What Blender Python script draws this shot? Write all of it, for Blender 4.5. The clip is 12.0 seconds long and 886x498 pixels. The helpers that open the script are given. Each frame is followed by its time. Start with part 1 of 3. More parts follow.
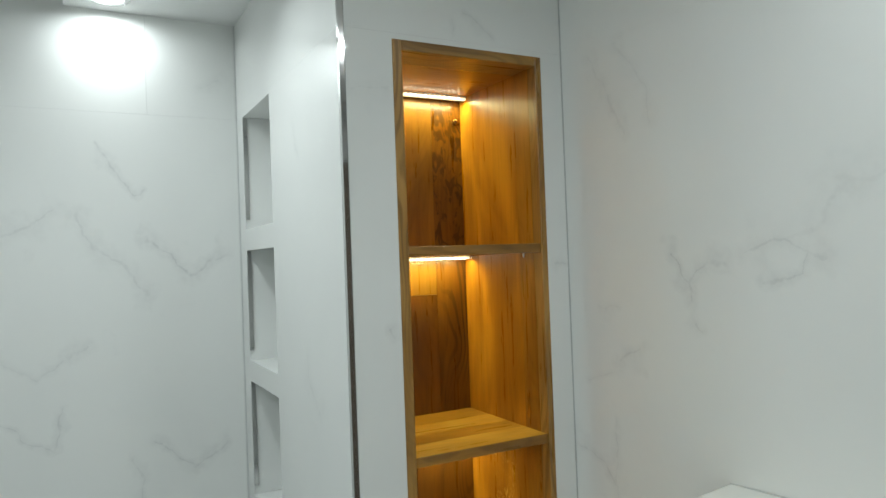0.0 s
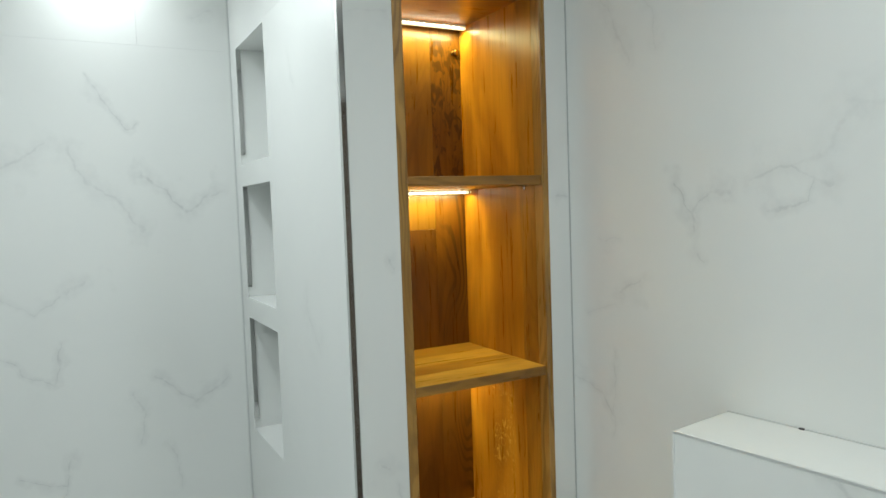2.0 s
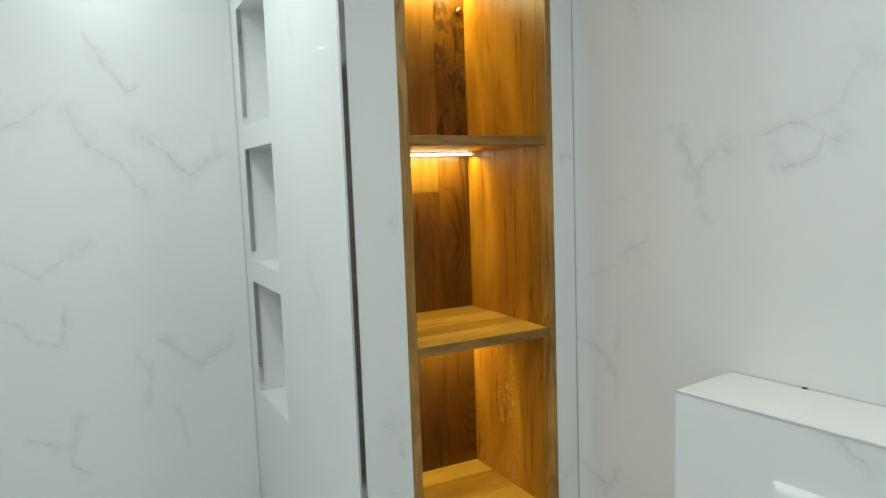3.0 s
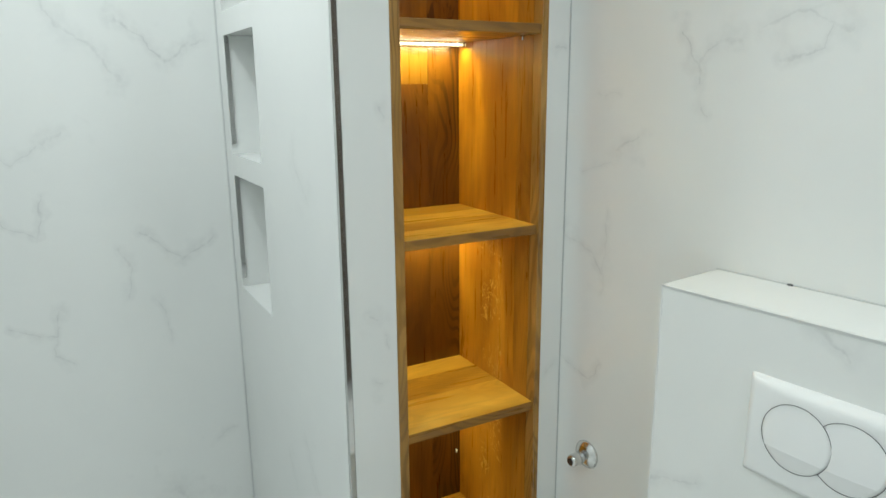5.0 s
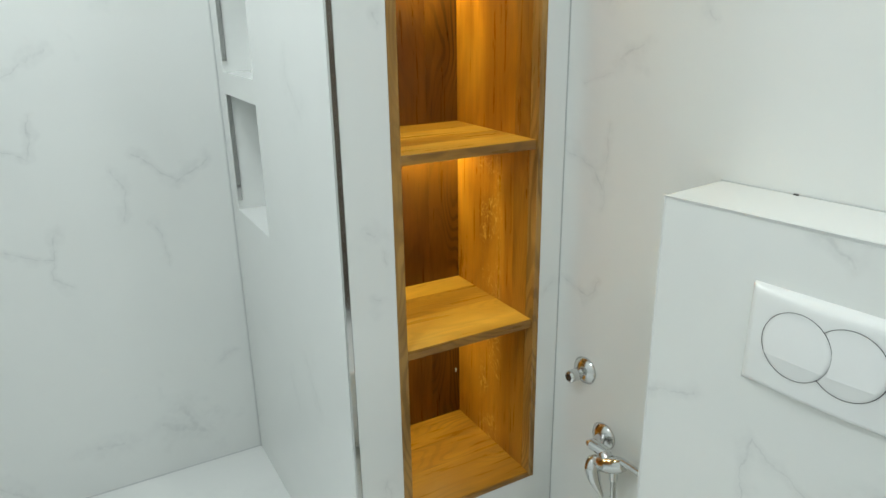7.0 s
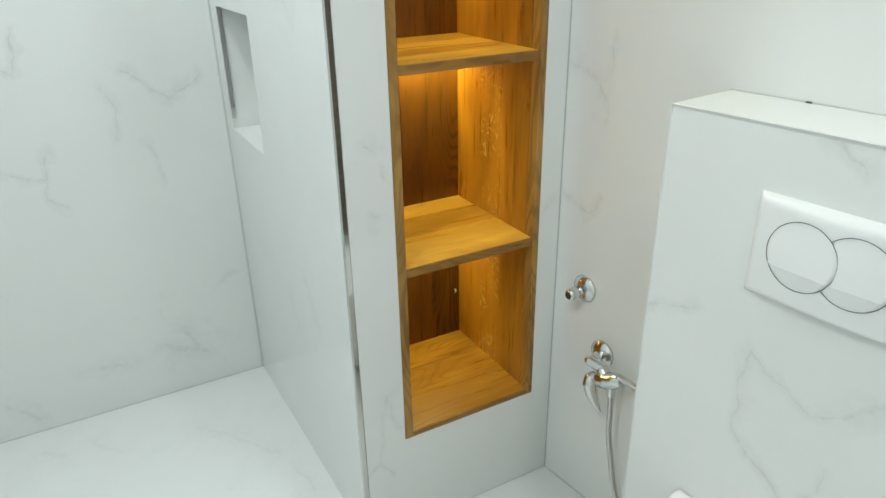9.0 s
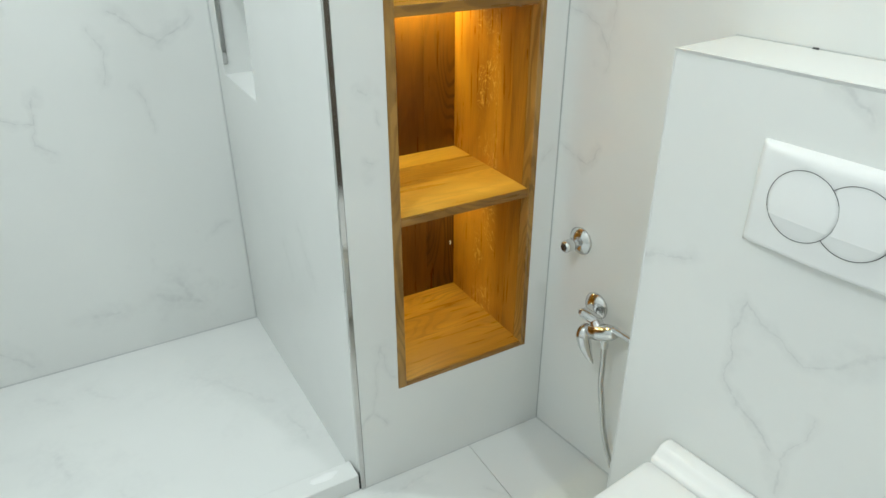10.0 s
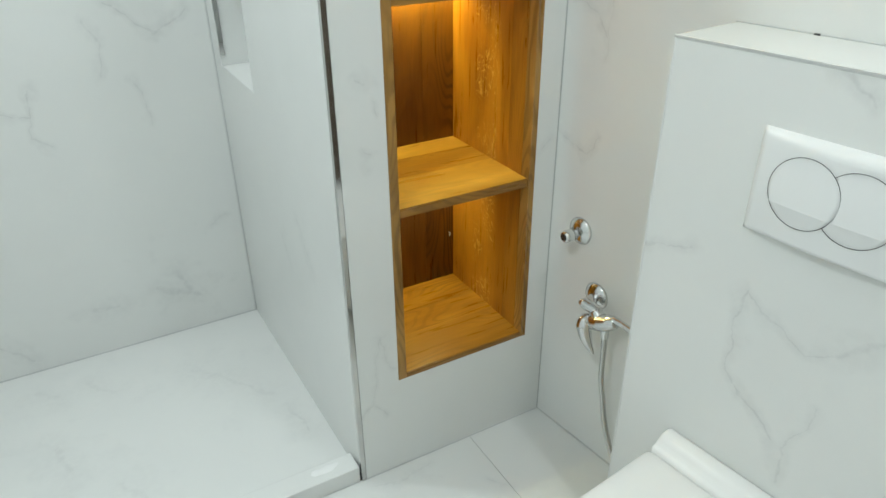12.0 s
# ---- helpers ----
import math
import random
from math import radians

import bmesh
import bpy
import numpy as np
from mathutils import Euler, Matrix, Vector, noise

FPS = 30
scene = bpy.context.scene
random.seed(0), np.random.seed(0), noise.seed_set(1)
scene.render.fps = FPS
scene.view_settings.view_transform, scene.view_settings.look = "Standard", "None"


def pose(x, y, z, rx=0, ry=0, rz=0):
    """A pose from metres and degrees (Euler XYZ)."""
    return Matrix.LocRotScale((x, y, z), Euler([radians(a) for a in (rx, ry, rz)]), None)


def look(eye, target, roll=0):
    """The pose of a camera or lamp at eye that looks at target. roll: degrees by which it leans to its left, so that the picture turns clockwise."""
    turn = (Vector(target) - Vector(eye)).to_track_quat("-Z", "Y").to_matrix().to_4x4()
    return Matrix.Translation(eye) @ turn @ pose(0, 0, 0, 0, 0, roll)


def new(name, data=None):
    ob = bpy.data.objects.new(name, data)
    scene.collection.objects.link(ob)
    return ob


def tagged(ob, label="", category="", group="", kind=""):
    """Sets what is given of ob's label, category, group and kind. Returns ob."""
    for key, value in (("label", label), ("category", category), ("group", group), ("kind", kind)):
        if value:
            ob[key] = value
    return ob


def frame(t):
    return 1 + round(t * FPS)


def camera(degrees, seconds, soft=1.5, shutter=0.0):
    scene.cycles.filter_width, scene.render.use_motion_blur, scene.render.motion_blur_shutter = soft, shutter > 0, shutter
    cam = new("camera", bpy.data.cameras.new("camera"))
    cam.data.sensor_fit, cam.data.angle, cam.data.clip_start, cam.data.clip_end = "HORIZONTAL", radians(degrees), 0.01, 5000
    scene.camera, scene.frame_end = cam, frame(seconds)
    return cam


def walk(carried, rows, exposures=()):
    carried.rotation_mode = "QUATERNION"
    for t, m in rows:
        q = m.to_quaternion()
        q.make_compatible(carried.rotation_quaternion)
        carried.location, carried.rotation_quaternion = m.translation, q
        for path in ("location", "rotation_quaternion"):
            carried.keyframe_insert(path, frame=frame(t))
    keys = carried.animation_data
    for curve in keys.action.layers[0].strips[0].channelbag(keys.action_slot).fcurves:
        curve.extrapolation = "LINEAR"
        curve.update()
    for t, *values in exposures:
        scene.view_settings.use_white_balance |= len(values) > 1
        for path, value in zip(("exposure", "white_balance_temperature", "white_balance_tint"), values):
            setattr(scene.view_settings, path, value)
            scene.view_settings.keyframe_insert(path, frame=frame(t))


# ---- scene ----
cam = camera(65.7, 12.0)
PATH = [
    (0, (-0.46, -1.25, 1.543), (0.487, 0.512, 1.57), -2.1),
    (0.5, (-0.459, -1.249, 1.536), (0.485, 0.515, 1.555), -2.0),
    (1, (-0.459, -1.244, 1.528), (0.484, 0.52, 1.516), -2.1),
    (1.5, (-0.457, -1.239, 1.516), (0.48, 0.526, 1.456), -2.1),
    (2, (-0.458, -1.231, 1.506), (0.491, 0.525, 1.384), -2.0),
    (2.5, (-0.453, -1.228, 1.494), (0.479, 0.533, 1.324), -2.0),
    (4.5, (-0.442, -1.208, 1.455), (0.495, 0.519, 1.081), -1.6),
    (5, (-0.449, -1.2, 1.443), (0.5, 0.499, 0.982), -0.5),
    (5.5, (-0.446, -1.198, 1.436), (0.484, 0.501, 0.937), -0.8),
    (6, (-0.444, -1.195, 1.426), (0.475, 0.495, 0.877), -0.8),
    (6.5, (-0.443, -1.191, 1.414), (0.475, 0.483, 0.818), -0.9),
    (7, (-0.438, -1.188, 1.403), (0.482, 0.464, 0.754), -0.9),
    (9, (-0.428, -1.178, 1.364), (0.451, 0.413, 0.529), -1.0),
    (9.5, (-0.428, -1.175, 1.351), (0.454, 0.381, 0.456), -0.0),
    (10, (-0.426, -1.171, 1.34), (0.44, 0.365, 0.396), -0.1),
    (10.5, (-0.418, -1.167, 1.332), (0.442, 0.347, 0.348), -0.2),
    (11, (-0.419, -1.167, 1.331), (0.441, 0.35, 0.352), -0.4),
    (11.5, (-0.421, -1.168, 1.334), (0.438, 0.357, 0.366), -0.5),
    (12, (-0.421, -1.168, 1.335), (0.438, 0.359, 0.37), -0.5),
]
EXPOSURES = [(0.0, -0.64), (2.5, -0.43), (4.4, -0.44), (5.0, -0.20), (5.5, -0.06), (7.0, -0.14), (9.0, 0.02), (10.0, 0.06), (10.6, -0.08), (12.0, -0.08)]
walk(cam, [(t, look(eye, target, roll)) for t, eye, target, roll in PATH], EXPOSURES)

# ---- light ----
world = bpy.data.worlds.new("world")
scene.world = world
world.use_nodes = True
world.node_tree.nodes["Background"].inputs["Color"].default_value = (0.5, 0.52, 0.55, 1)
world.node_tree.nodes["Background"].inputs["Strength"].default_value = 0.05

CEILING = 2.295
# place, power, beam and radius of each ceiling lamp; the third is unseen, the last only added to brighten the front
# wall
DOWNLIGHTS = [(-0.36, 0.84, 2.1, 170, 0.040), (-0.40, 0.29, 5.4, 150, 0.040), (-0.92, -0.95, 13.5, 180, 0.040), (0.36, -1.0, 4.8, 165, 0.040)]


def area_lamp(name, m, size, size_y, watts, colour, shape="RECTANGLE"):
    data = bpy.data.lights.new(name, "AREA")
    data.shape, data.size, data.energy, data.color = shape, size, watts, colour
    if size_y:
        data.size_y = size_y
    ob = new(name, data)
    ob.matrix_world = m
    return ob


for lx, ly, watts, beam, rad in DOWNLIGHTS:
    lamp = area_lamp("downlight_lamp", pose(lx, ly, CEILING - 0.006), rad * 1.75, 0, watts, (0.90, 0.985, 1.0), "DISK")
    lamp.data.spread = radians(beam)

LED_COLOUR = (1.0, 0.96, 0.45)
LED_HEIGHTS = (1.966, 1.549, 1.122, 0.695)
for lz, watts in zip(LED_HEIGHTS, (1.8, 1.5, 1.30, 0.95)):
    area_lamp("led_lamp", pose(0.295, 0.305, lz - 0.0125, 6), 0.315, 0.008, watts, LED_COLOUR)


# ---- materials ----
class Nodes:
    """Short hand for building one node material."""

    def __init__(self, name):
        self.mat = bpy.data.materials.new(name)
        self.mat.use_nodes = True
        self.tree = self.mat.node_tree
        self.bsdf = self.tree.nodes["Principled BSDF"]

    def put(self, socket, value):
        if isinstance(value, bpy.types.NodeSocket):
            self.tree.links.new(value, socket)
        elif value is not None:
            socket.default_value = value

    def node(self, kind, **inputs):
        n = self.tree.nodes.new(kind)
        for k, v in inputs.items():
            self.put(n.inputs[k.replace("_", " ")], v)
        return n

    def math(self, op, a, b=None, clamp=False):
        n = self.tree.nodes.new("ShaderNodeMath")
        n.operation, n.use_clamp = op, clamp
        self.put(n.inputs[0], a)
        self.put(n.inputs[1], b)
        return n.outputs[0]

    def vec(self, op, a, b=None, out=0, scale=None):
        n = self.tree.nodes.new("ShaderNodeVectorMath")
        n.operation = op
        self.put(n.inputs[0], a)
        self.put(n.inputs[1], b)
        if scale is not None:
            self.put(n.inputs[3], scale)
        return n.outputs[out]

    def noise(self, vector, scale, detail=3.0, distortion=0.0, rough=0.5, out="Fac"):
        n = self.node("ShaderNodeTexNoise", Vector=vector, Scale=scale, Detail=detail, Distortion=distortion, Roughness=rough)
        return n.outputs[out]

    def remap(self, value, a, b, c=0.0, d=1.0, smooth=False):
        n = self.tree.nodes.new("ShaderNodeMapRange")
        n.interpolation_type = "SMOOTHSTEP" if smooth else "LINEAR"
        for i, v in enumerate((value, a, b, c, d)):
            self.put(n.inputs[i], v)
        return n.outputs[0]

    def mix(self, fac, a, b, blend="MIX"):
        n = self.tree.nodes.new("ShaderNodeMix")
        n.data_type, n.blend_type = "RGBA", blend
        self.put(n.inputs[0], fac)
        self.put(n.inputs[6], a)
        self.put(n.inputs[7], b)
        return n.outputs[2]

    def place(self):
        return self.tree.nodes.new("ShaderNodeTexCoord").outputs["Object"]

    def bump(self, height, strength, distance):
        self.put(self.bsdf.inputs["Normal"], self.node("ShaderNodeBump", Strength=strength, Distance=distance, Height=height).outputs[0])

    def done(self, colour, rough, metal=0.0, **more):
        self.put(self.bsdf.inputs["Base Color"], colour)
        self.put(self.bsdf.inputs["Roughness"], rough)
        self.put(self.bsdf.inputs["Metallic"], metal)
        for k, v in more.items():
            self.put(self.bsdf.inputs[k.replace("_", " ")], v)
        return self.mat


def marble(name, axis, veins=(), base=(0.77, 0.785, 0.765, 1), rough=0.022):
    """Polished white porcelain with grey veins. veins: (half width, strength, u, v, u, v, ...) in metres on the plane across axis."""
    n = Nodes(name)
    p = n.place()
    warp = n.vec("SUBTRACT", n.noise(p, 16.0, 4.0, out="Color"), (0.5, 0.5, 0.5))
    flat = {"x": (0, 1, 1), "y": (1, 0, 1), "z": (1, 1, 0)}[axis]
    q = n.vec("MULTIPLY", n.vec("ADD", p, n.vec("SCALE", warp, scale=0.045)), flat)
    fray = n.remap(n.noise(p, 55.0, 5.0), 0.34, 0.62, 0.35, 1.0)
    swell = n.remap(n.noise(n.vec("ADD", p, (3.1, 7.7, 1.9)), 14.0, 2.0), 0.32, 0.68, 0.45, 2.2)
    total = None

    def at(u, v):
        return Vector({"x": (0, u, v), "y": (u, 0, v), "z": (u, v, 0)}[axis])

    for half, strength, *path in veins:
        ends = [at(path[i], path[i + 1]) for i in range(0, len(path), 2)]
        near = None
        for a, b in zip(ends, ends[1:]):
            ab = b - a
            pa = n.vec("SUBTRACT", q, tuple(a))
            along = n.math("ADD", n.vec("DOT_PRODUCT", pa, tuple(ab / ab.length_squared), out=1), 0.0, clamp=True)
            gap = n.vec("LENGTH", n.vec("SUBTRACT", pa, n.vec("SCALE", tuple(ab), scale=along)), out=1)
            near = gap if near is None else n.math("MINIMUM", near, gap)
        near = n.math("MULTIPLY", near, swell)
        line = n.remap(near, 0.0, half * 1.15, strength * 0.68, 0.0, True)
        halo = n.remap(near, 0.0, half * 6.0, strength * 0.30, 0.0, True)
        mark = n.math("MAXIMUM", line, halo)
        total = mark if total is None else n.math("MAXIMUM", total, mark)
    cloud = n.noise(p, 3.2, 5.0, 0.6)
    colour = n.mix(n.remap(cloud, 0.35, 0.75, 0.0, 0.14), base, (0.58, 0.61, 0.61, 1))
    if total is not None:
        colour = n.mix(n.math("MULTIPLY", total, fray), colour, (0.30, 0.315, 0.32, 1))
    n.bump(n.noise(p, 7.0, 1.0), 0.012, 0.01)
    return n.done(colour, n.remap(cloud, 0.3, 0.8, rough * 0.85, rough * 1.25))


def wood(name, axis, dark=(0.25, 0.100, 0.008, 1), light=(0.49, 0.240, 0.025, 1), rings=0.35, spread=0.10, flecks=0.0, knots=0.0, cracks=0.0, rough=0.30):
    """Oiled oak, grain along axis. rings: strength of the dark growth lines; spread: how the boards differ in tone;
    flecks: pale curled rays; knots: dark burr spots; cracks: long dark pores."""
    n = Nodes(name)
    chance = n.tree.nodes.new("ShaderNodeObjectInfo").outputs["Random"]
    here = n.place()
    p = n.vec("ADD", here, n.vec("SCALE", (7.3, 5.1, 9.7), scale=chance))
    k = "xyz".index(axis)

    def stretched(along, across):
        s = [across] * 3
        s[k] = along
        return n.vec("MULTIPLY", p, tuple(s))

    slow = n.noise(stretched(1.6, 6.0), 1.0, 2.0, out="Color")
    bent = n.vec("ADD", stretched(3.4, 24.0), n.vec("SCALE", slow, scale=9.0))
    wave = n.node("ShaderNodeTexWave", Vector=bent, Scale=0.95, Distortion=1.8, Detail=3.0, Detail_Scale=1.6)
    wave.wave_type, wave.bands_direction = "BANDS", "DIAGONAL"
    late = n.remap(wave.outputs["Fac"], 0.45, 0.97, 0.0, 1.0, True)
    late = n.math("MULTIPLY", late, n.remap(n.noise(stretched(2.0, 9.0), 1.0, 1.0), 0.38, 0.62, 0.15, 1.0, True))
    streak = n.remap(n.noise(stretched(4.0, 60.0), 1.0, 4.0, 0.4, 0.6), 0.28, 0.72)
    cloud = n.remap(n.noise(stretched(3.2, 9.0), 1.0, 2.0, 0.7), 0.32, 0.68, 0.0, 1.0, True)
    pores = n.remap(n.noise(stretched(14.0, 420.0), 1.0, 2.0), 0.30, 0.44)
    tone = n.math("ADD", n.math("MULTIPLY", streak, 0.36), n.math("MULTIPLY", cloud, 0.64))
    colour = n.mix(tone, dark, light)
    deep = tuple(c * 0.42 for c in dark[:3]) + (1,)
    colour = n.mix(n.math("MULTIPLY", late, rings), colour, deep)
    colour = n.mix(n.math("MULTIPLY", n.math("SUBTRACT", 1.0, pores), 0.16), colour, deep)
    if cracks:
        line = n.math("MULTIPLY", n.remap(n.noise(stretched(5.0, 110.0), 1.0, 3.0, 0.8), 0.60, 0.68), n.remap(cloud, 0.3, 0.7, 1.0, 0.1))
        colour = n.mix(n.math("MULTIPLY", line, cracks), colour, deep)
    if knots:
        burr = n.remap(n.noise(n.vec("ADD", stretched(30.0, 50.0), n.vec("SCALE", slow, scale=4.0)), 1.0, 3.0, 0.9), 0.50, 0.60)
        colour = n.mix(n.math("MULTIPLY", burr, knots), colour, deep)
    if flecks:
        curl = n.noise(n.vec("ADD", stretched(30.0, 34.0), n.vec("SCALE", slow, scale=5.0)), 1.0, 1.5, 1.6)
        ray = n.remap(n.math("ABSOLUTE", n.math("SUBTRACT", curl, 0.55)), 0.008, 0.030, 1.0, 0.0)
        xyz = n.node("ShaderNodeSeparateXYZ", Vector=here)
        band = n.remap(n.math("ABSOLUTE", n.math("SUBTRACT", xyz.outputs[1], 0.185)), 0.030, 0.062, 1.0, 0.0, True)
        band = n.math("MULTIPLY", band, n.remap(xyz.outputs[2], 1.02, 1.14, 1.0, 0.0, True))
        band = n.math("MULTIPLY", band, n.remap(n.noise(stretched(9.0, 9.0), 1.0, 1.0), 0.44, 0.54, 0.1, 1.0, True))
        colour = n.mix(n.math("MULTIPLY", n.math("MULTIPLY", ray, band), flecks), colour, (0.78, 0.52, 0.13, 1))
    colour = n.vec("SCALE", colour, scale=n.remap(chance, 0.0, 1.0, 1 - spread, 1 + spread))
    n.bump(n.math("ADD", n.math("MULTIPLY", streak, 0.5), pores), 0.16, 0.0008)
    return n.done(colour, n.remap(streak, 0.0, 1.0, rough * 0.85, rough * 1.15))


def plain(name, colour, rough, metal=0.0, vary=0.06, scale=30.0, **more):
    n = Nodes(name)
    f = n.noise(n.place(), scale, 4.0)
    dim = tuple(c * (1 - vary) for c in colour[:3]) + (1,)
    return n.done(n.mix(f, dim, tuple(colour[:3]) + (1,)), rough if vary < 0.05 else n.remap(f, 0.3, 0.7, rough * 0.85, rough * 1.2), metal, **more)


def glowing(name, colour, strength):
    n = Nodes(name)
    n.put(n.bsdf.inputs["Emission Color"], colour)
    return n.done((0.9, 0.9, 0.9, 1), 0.4, Emission_Strength=strength)


VEINS_BACK = [
    (0.012, 0.34, -0.64, 1.64, -0.58, 1.67, -0.51, 1.71),
    (0.010, 0.34, -0.46, 1.70, -0.41, 1.61, -0.34, 1.56, -0.28, 1.47),
    (0.009, 0.50, -0.27, 1.63, -0.21, 1.58, -0.15, 1.52, -0.05, 1.58),
    (0.004, 0.50, -0.40, 1.91, -0.35, 1.82, -0.30, 1.76, -0.27, 1.78),
    (0.009, 0.40, -0.49, 1.30, -0.43, 1.33),
    (0.004, 0.34, -0.64, 1.30, -0.56, 1.25, -0.50, 1.29),
    (0.004, 0.50, -0.65, 1.14, -0.58, 1.08, -0.52, 1.05, -0.50, 1.17),
    (0.007, 0.50, -0.26, 1.04, -0.16, 0.94, -0.06, 1.00),
    (0.007, 0.28, -0.11, 2.09, -0.06, 2.12),
]
VEINS_BACK_LOW = [
    (0.005, 0.34, -0.33, 0.99, -0.30, 0.94, -0.31, 0.84),
    (0.004, 0.50, -0.62, 0.80, -0.51, 0.76, -0.50, 0.83),
    (0.004, 0.34, -0.51, 0.76, -0.52, 0.70, -0.47, 0.67),
    (0.005, 0.34, -0.24, 0.83, -0.22, 0.79, -0.21, 0.69),
    (0.006, 0.42, -0.10, 0.34, -0.05, 0.36),
    (0.017, 0.34, -0.30, 0.15, -0.17, 0.09),
    (0.017, 0.34, -0.24, 0.20, -0.20, 0.12),
    (0.014, 0.30, -0.49, 0.13, -0.42, 0.12),
    (0.012, 0.36, -0.76, 0.08, -0.69, 0.01),
]
VEINS_SIDE = [
    (0.005, 0.62, -0.277, 1.536, -0.316, 1.480, -0.321, 1.443),
    (0.007, 0.50, -0.316, 1.480, -0.354, 1.518, -0.384, 1.517),
    (0.009, 0.40, -0.434, 1.531, -0.501, 1.554, -0.543, 1.533, -0.565, 1.523),
    (0.004, 0.50, -0.473, 1.482, -0.541, 1.491, -0.545, 1.529),
    (0.014, 0.24, -0.501, 1.554, -0.554, 1.575, -0.592, 1.635, -0.664, 1.653),
    (0.006, 0.32, -0.082, 1.977, -0.133, 1.878, -0.175, 1.792),
    (0.006, 0.24, -0.154, 1.988, -0.230, 1.880, -0.240, 1.798),
]
VEINS_SIDE_LOW = [
    (0.008, 0.46, -0.136, 1.311, -0.196, 1.340),
    (0.004, 0.28, -0.053, 1.265, -0.119, 1.285),
    (0.005, 0.28, -0.095, 1.429, -0.134, 1.425),
    (0.004, 0.36, -0.331, 1.405, -0.342, 1.385),
    (0.004, 0.42, -0.003, 1.117, -0.093, 1.080, -0.115, 1.046),
    (0.004, 0.32, -0.121, 1.183, -0.125, 1.093, -0.117, 1.007),
    (0.004, 0.45, -0.010, 0.823, -0.093, 0.787, -0.119, 0.841),
]
VEINS_BOXING = [
    (0.005, 0.46, -0.647, 1.111, -0.664, 1.096, -0.682, 1.088, -0.696, 1.070),
    (0.0045, 0.40, -0.386, 0.746, -0.443, 0.767, -0.480, 0.781),
    (0.0045, 0.46, -0.591, 0.750, -0.586, 0.704, -0.588, 0.601, -0.619, 0.555, -0.692, 0.509),
    (0.0045, 0.40, -0.591, 0.750, -0.652, 0.713, -0.702, 0.695, -0.737, 0.719),
    (0.010, 0.36, -0.737, 0.719, -0.793, 0.765, -0.86, 0.80),
    (0.005, 0.38, -0.734, 0.612, -0.731, 0.563, -0.707, 0.508, -0.709, 0.43),
]
VEINS_FRONT = [
    (0.006, 0.42, 0.05, 1.00, 0.07, 0.99),
    (0.006, 0.42, 0.06, 0.86, 0.075, 0.85),
    (0.003, 0.40, 0.09, 0.96, 0.09, 0.93),
    (0.0035, 0.45, 0.01, 0.20, 0.04, 0.23, 0.08, 0.18),
    (0.003, 0.32, 0.04, 0.23, 0.07, 0.41, 0.10, 0.31),
    (0.0035, 0.42, 0.28, 2.06, 0.32, 2.04, 0.35, 2.01),
    (0.003, 0.30, 0.25, 2.05, 0.25, 2.02),
    (0.003, 0.45, 0.088, 1.41, 0.095, 1.39),
    (0.003, 0.40, 0.50, 1.53, 0.53, 1.52),
    (0.006, 0.20, 0.02, 1.88, 0.10, 1.89),
    (0.004, 0.36, 0.49, 0.78, 0.52, 0.80),
]
VEINS_RETURN = [
    (0.008, 0.22, 0.20, 1.22, 0.26, 1.27, 0.27, 1.33),
    (0.006, 0.18, 0.30, 1.80, 0.34, 1.88),
    (0.008, 0.22, 0.22, 0.50, 0.30, 0.60),
    (0.006, 0.20, 0.40, 0.42, 0.46, 0.50),
]
VEINS_TRAY = [
    (0.026, 0.20, -0.27, 0.69, -0.19, 0.59, -0.10, 0.44),
    (0.016, 0.28, -0.07, 0.36, -0.05, 0.24),
    (0.026, 0.20, -0.70, 0.82, -0.65, 0.76),
    (0.024, 0.26, -0.67, 0.54, -0.63, 0.38),
    (0.020, 0.18, -0.50, 0.70, -0.58, 0.80),
    (0.020, 0.20, -0.52, 0.30, -0.47, 0.18),
]
VEINS_FLOOR = [
    (0.006, 0.28, 0.02, -0.03, 0.10, -0.05, 0.18, -0.03),
    (0.005, 0.30, 0.27, -0.15, 0.31, -0.20),
    (0.008, 0.25, -0.10, -0.15, 0.0, -0.22, 0.15, -0.25),
]

tile_back = marble("tile_back", "y", VEINS_BACK + VEINS_BACK_LOW)
tile_side = marble("tile_side", "x", VEINS_SIDE + VEINS_SIDE_LOW)
tile_boxing = marble("tile_boxing", "x", VEINS_BOXING)
tile_front = marble("tile_front", "y", VEINS_FRONT)
tile_return = marble("tile_return", "x", VEINS_RETURN)
tile_tray = marble("tile_tray", "z", VEINS_TRAY)
tile_floor = marble("tile_floor", "z", VEINS_FLOOR)
tile_plain = marble("tile_plain", "x")
grout = plain("grout", (0.72, 0.735, 0.72), 0.8)
sealant = plain("sealant", (0.46, 0.475, 0.47), 0.5)
sealant_pale = plain("sealant_pale", (0.58, 0.60, 0.59), 0.5)
ceiling_paint = plain("ceiling_paint", (0.80, 0.81, 0.80), 0.7)
chrome = plain("chrome", (0.72, 0.73, 0.73), 0.15, 1.0, 0.03)
brushed = plain("brushed_trim", (0.62, 0.62, 0.61), 0.07, 1.0, 0.10, 80.0)
edge_metal = plain("edge_metal", (0.70, 0.71, 0.70), 0.32, 0.6)
white_plastic = plain("white_plastic", (0.80, 0.815, 0.81), 0.16, 0.0, 0.02)
white_ceramic = plain("white_ceramic", (0.82, 0.83, 0.82), 0.10, 0.0, 0.02)
seat_plastic = plain("seat_plastic", (0.80, 0.815, 0.81), 0.30, 0.0, 0.02)
brass = plain("brass", (0.30, 0.17, 0.05), 0.25, 1.0, 0.2)
plate_plastic = plain("plate_plastic", (0.80, 0.815, 0.81), 0.28, 0.0, 0.02)
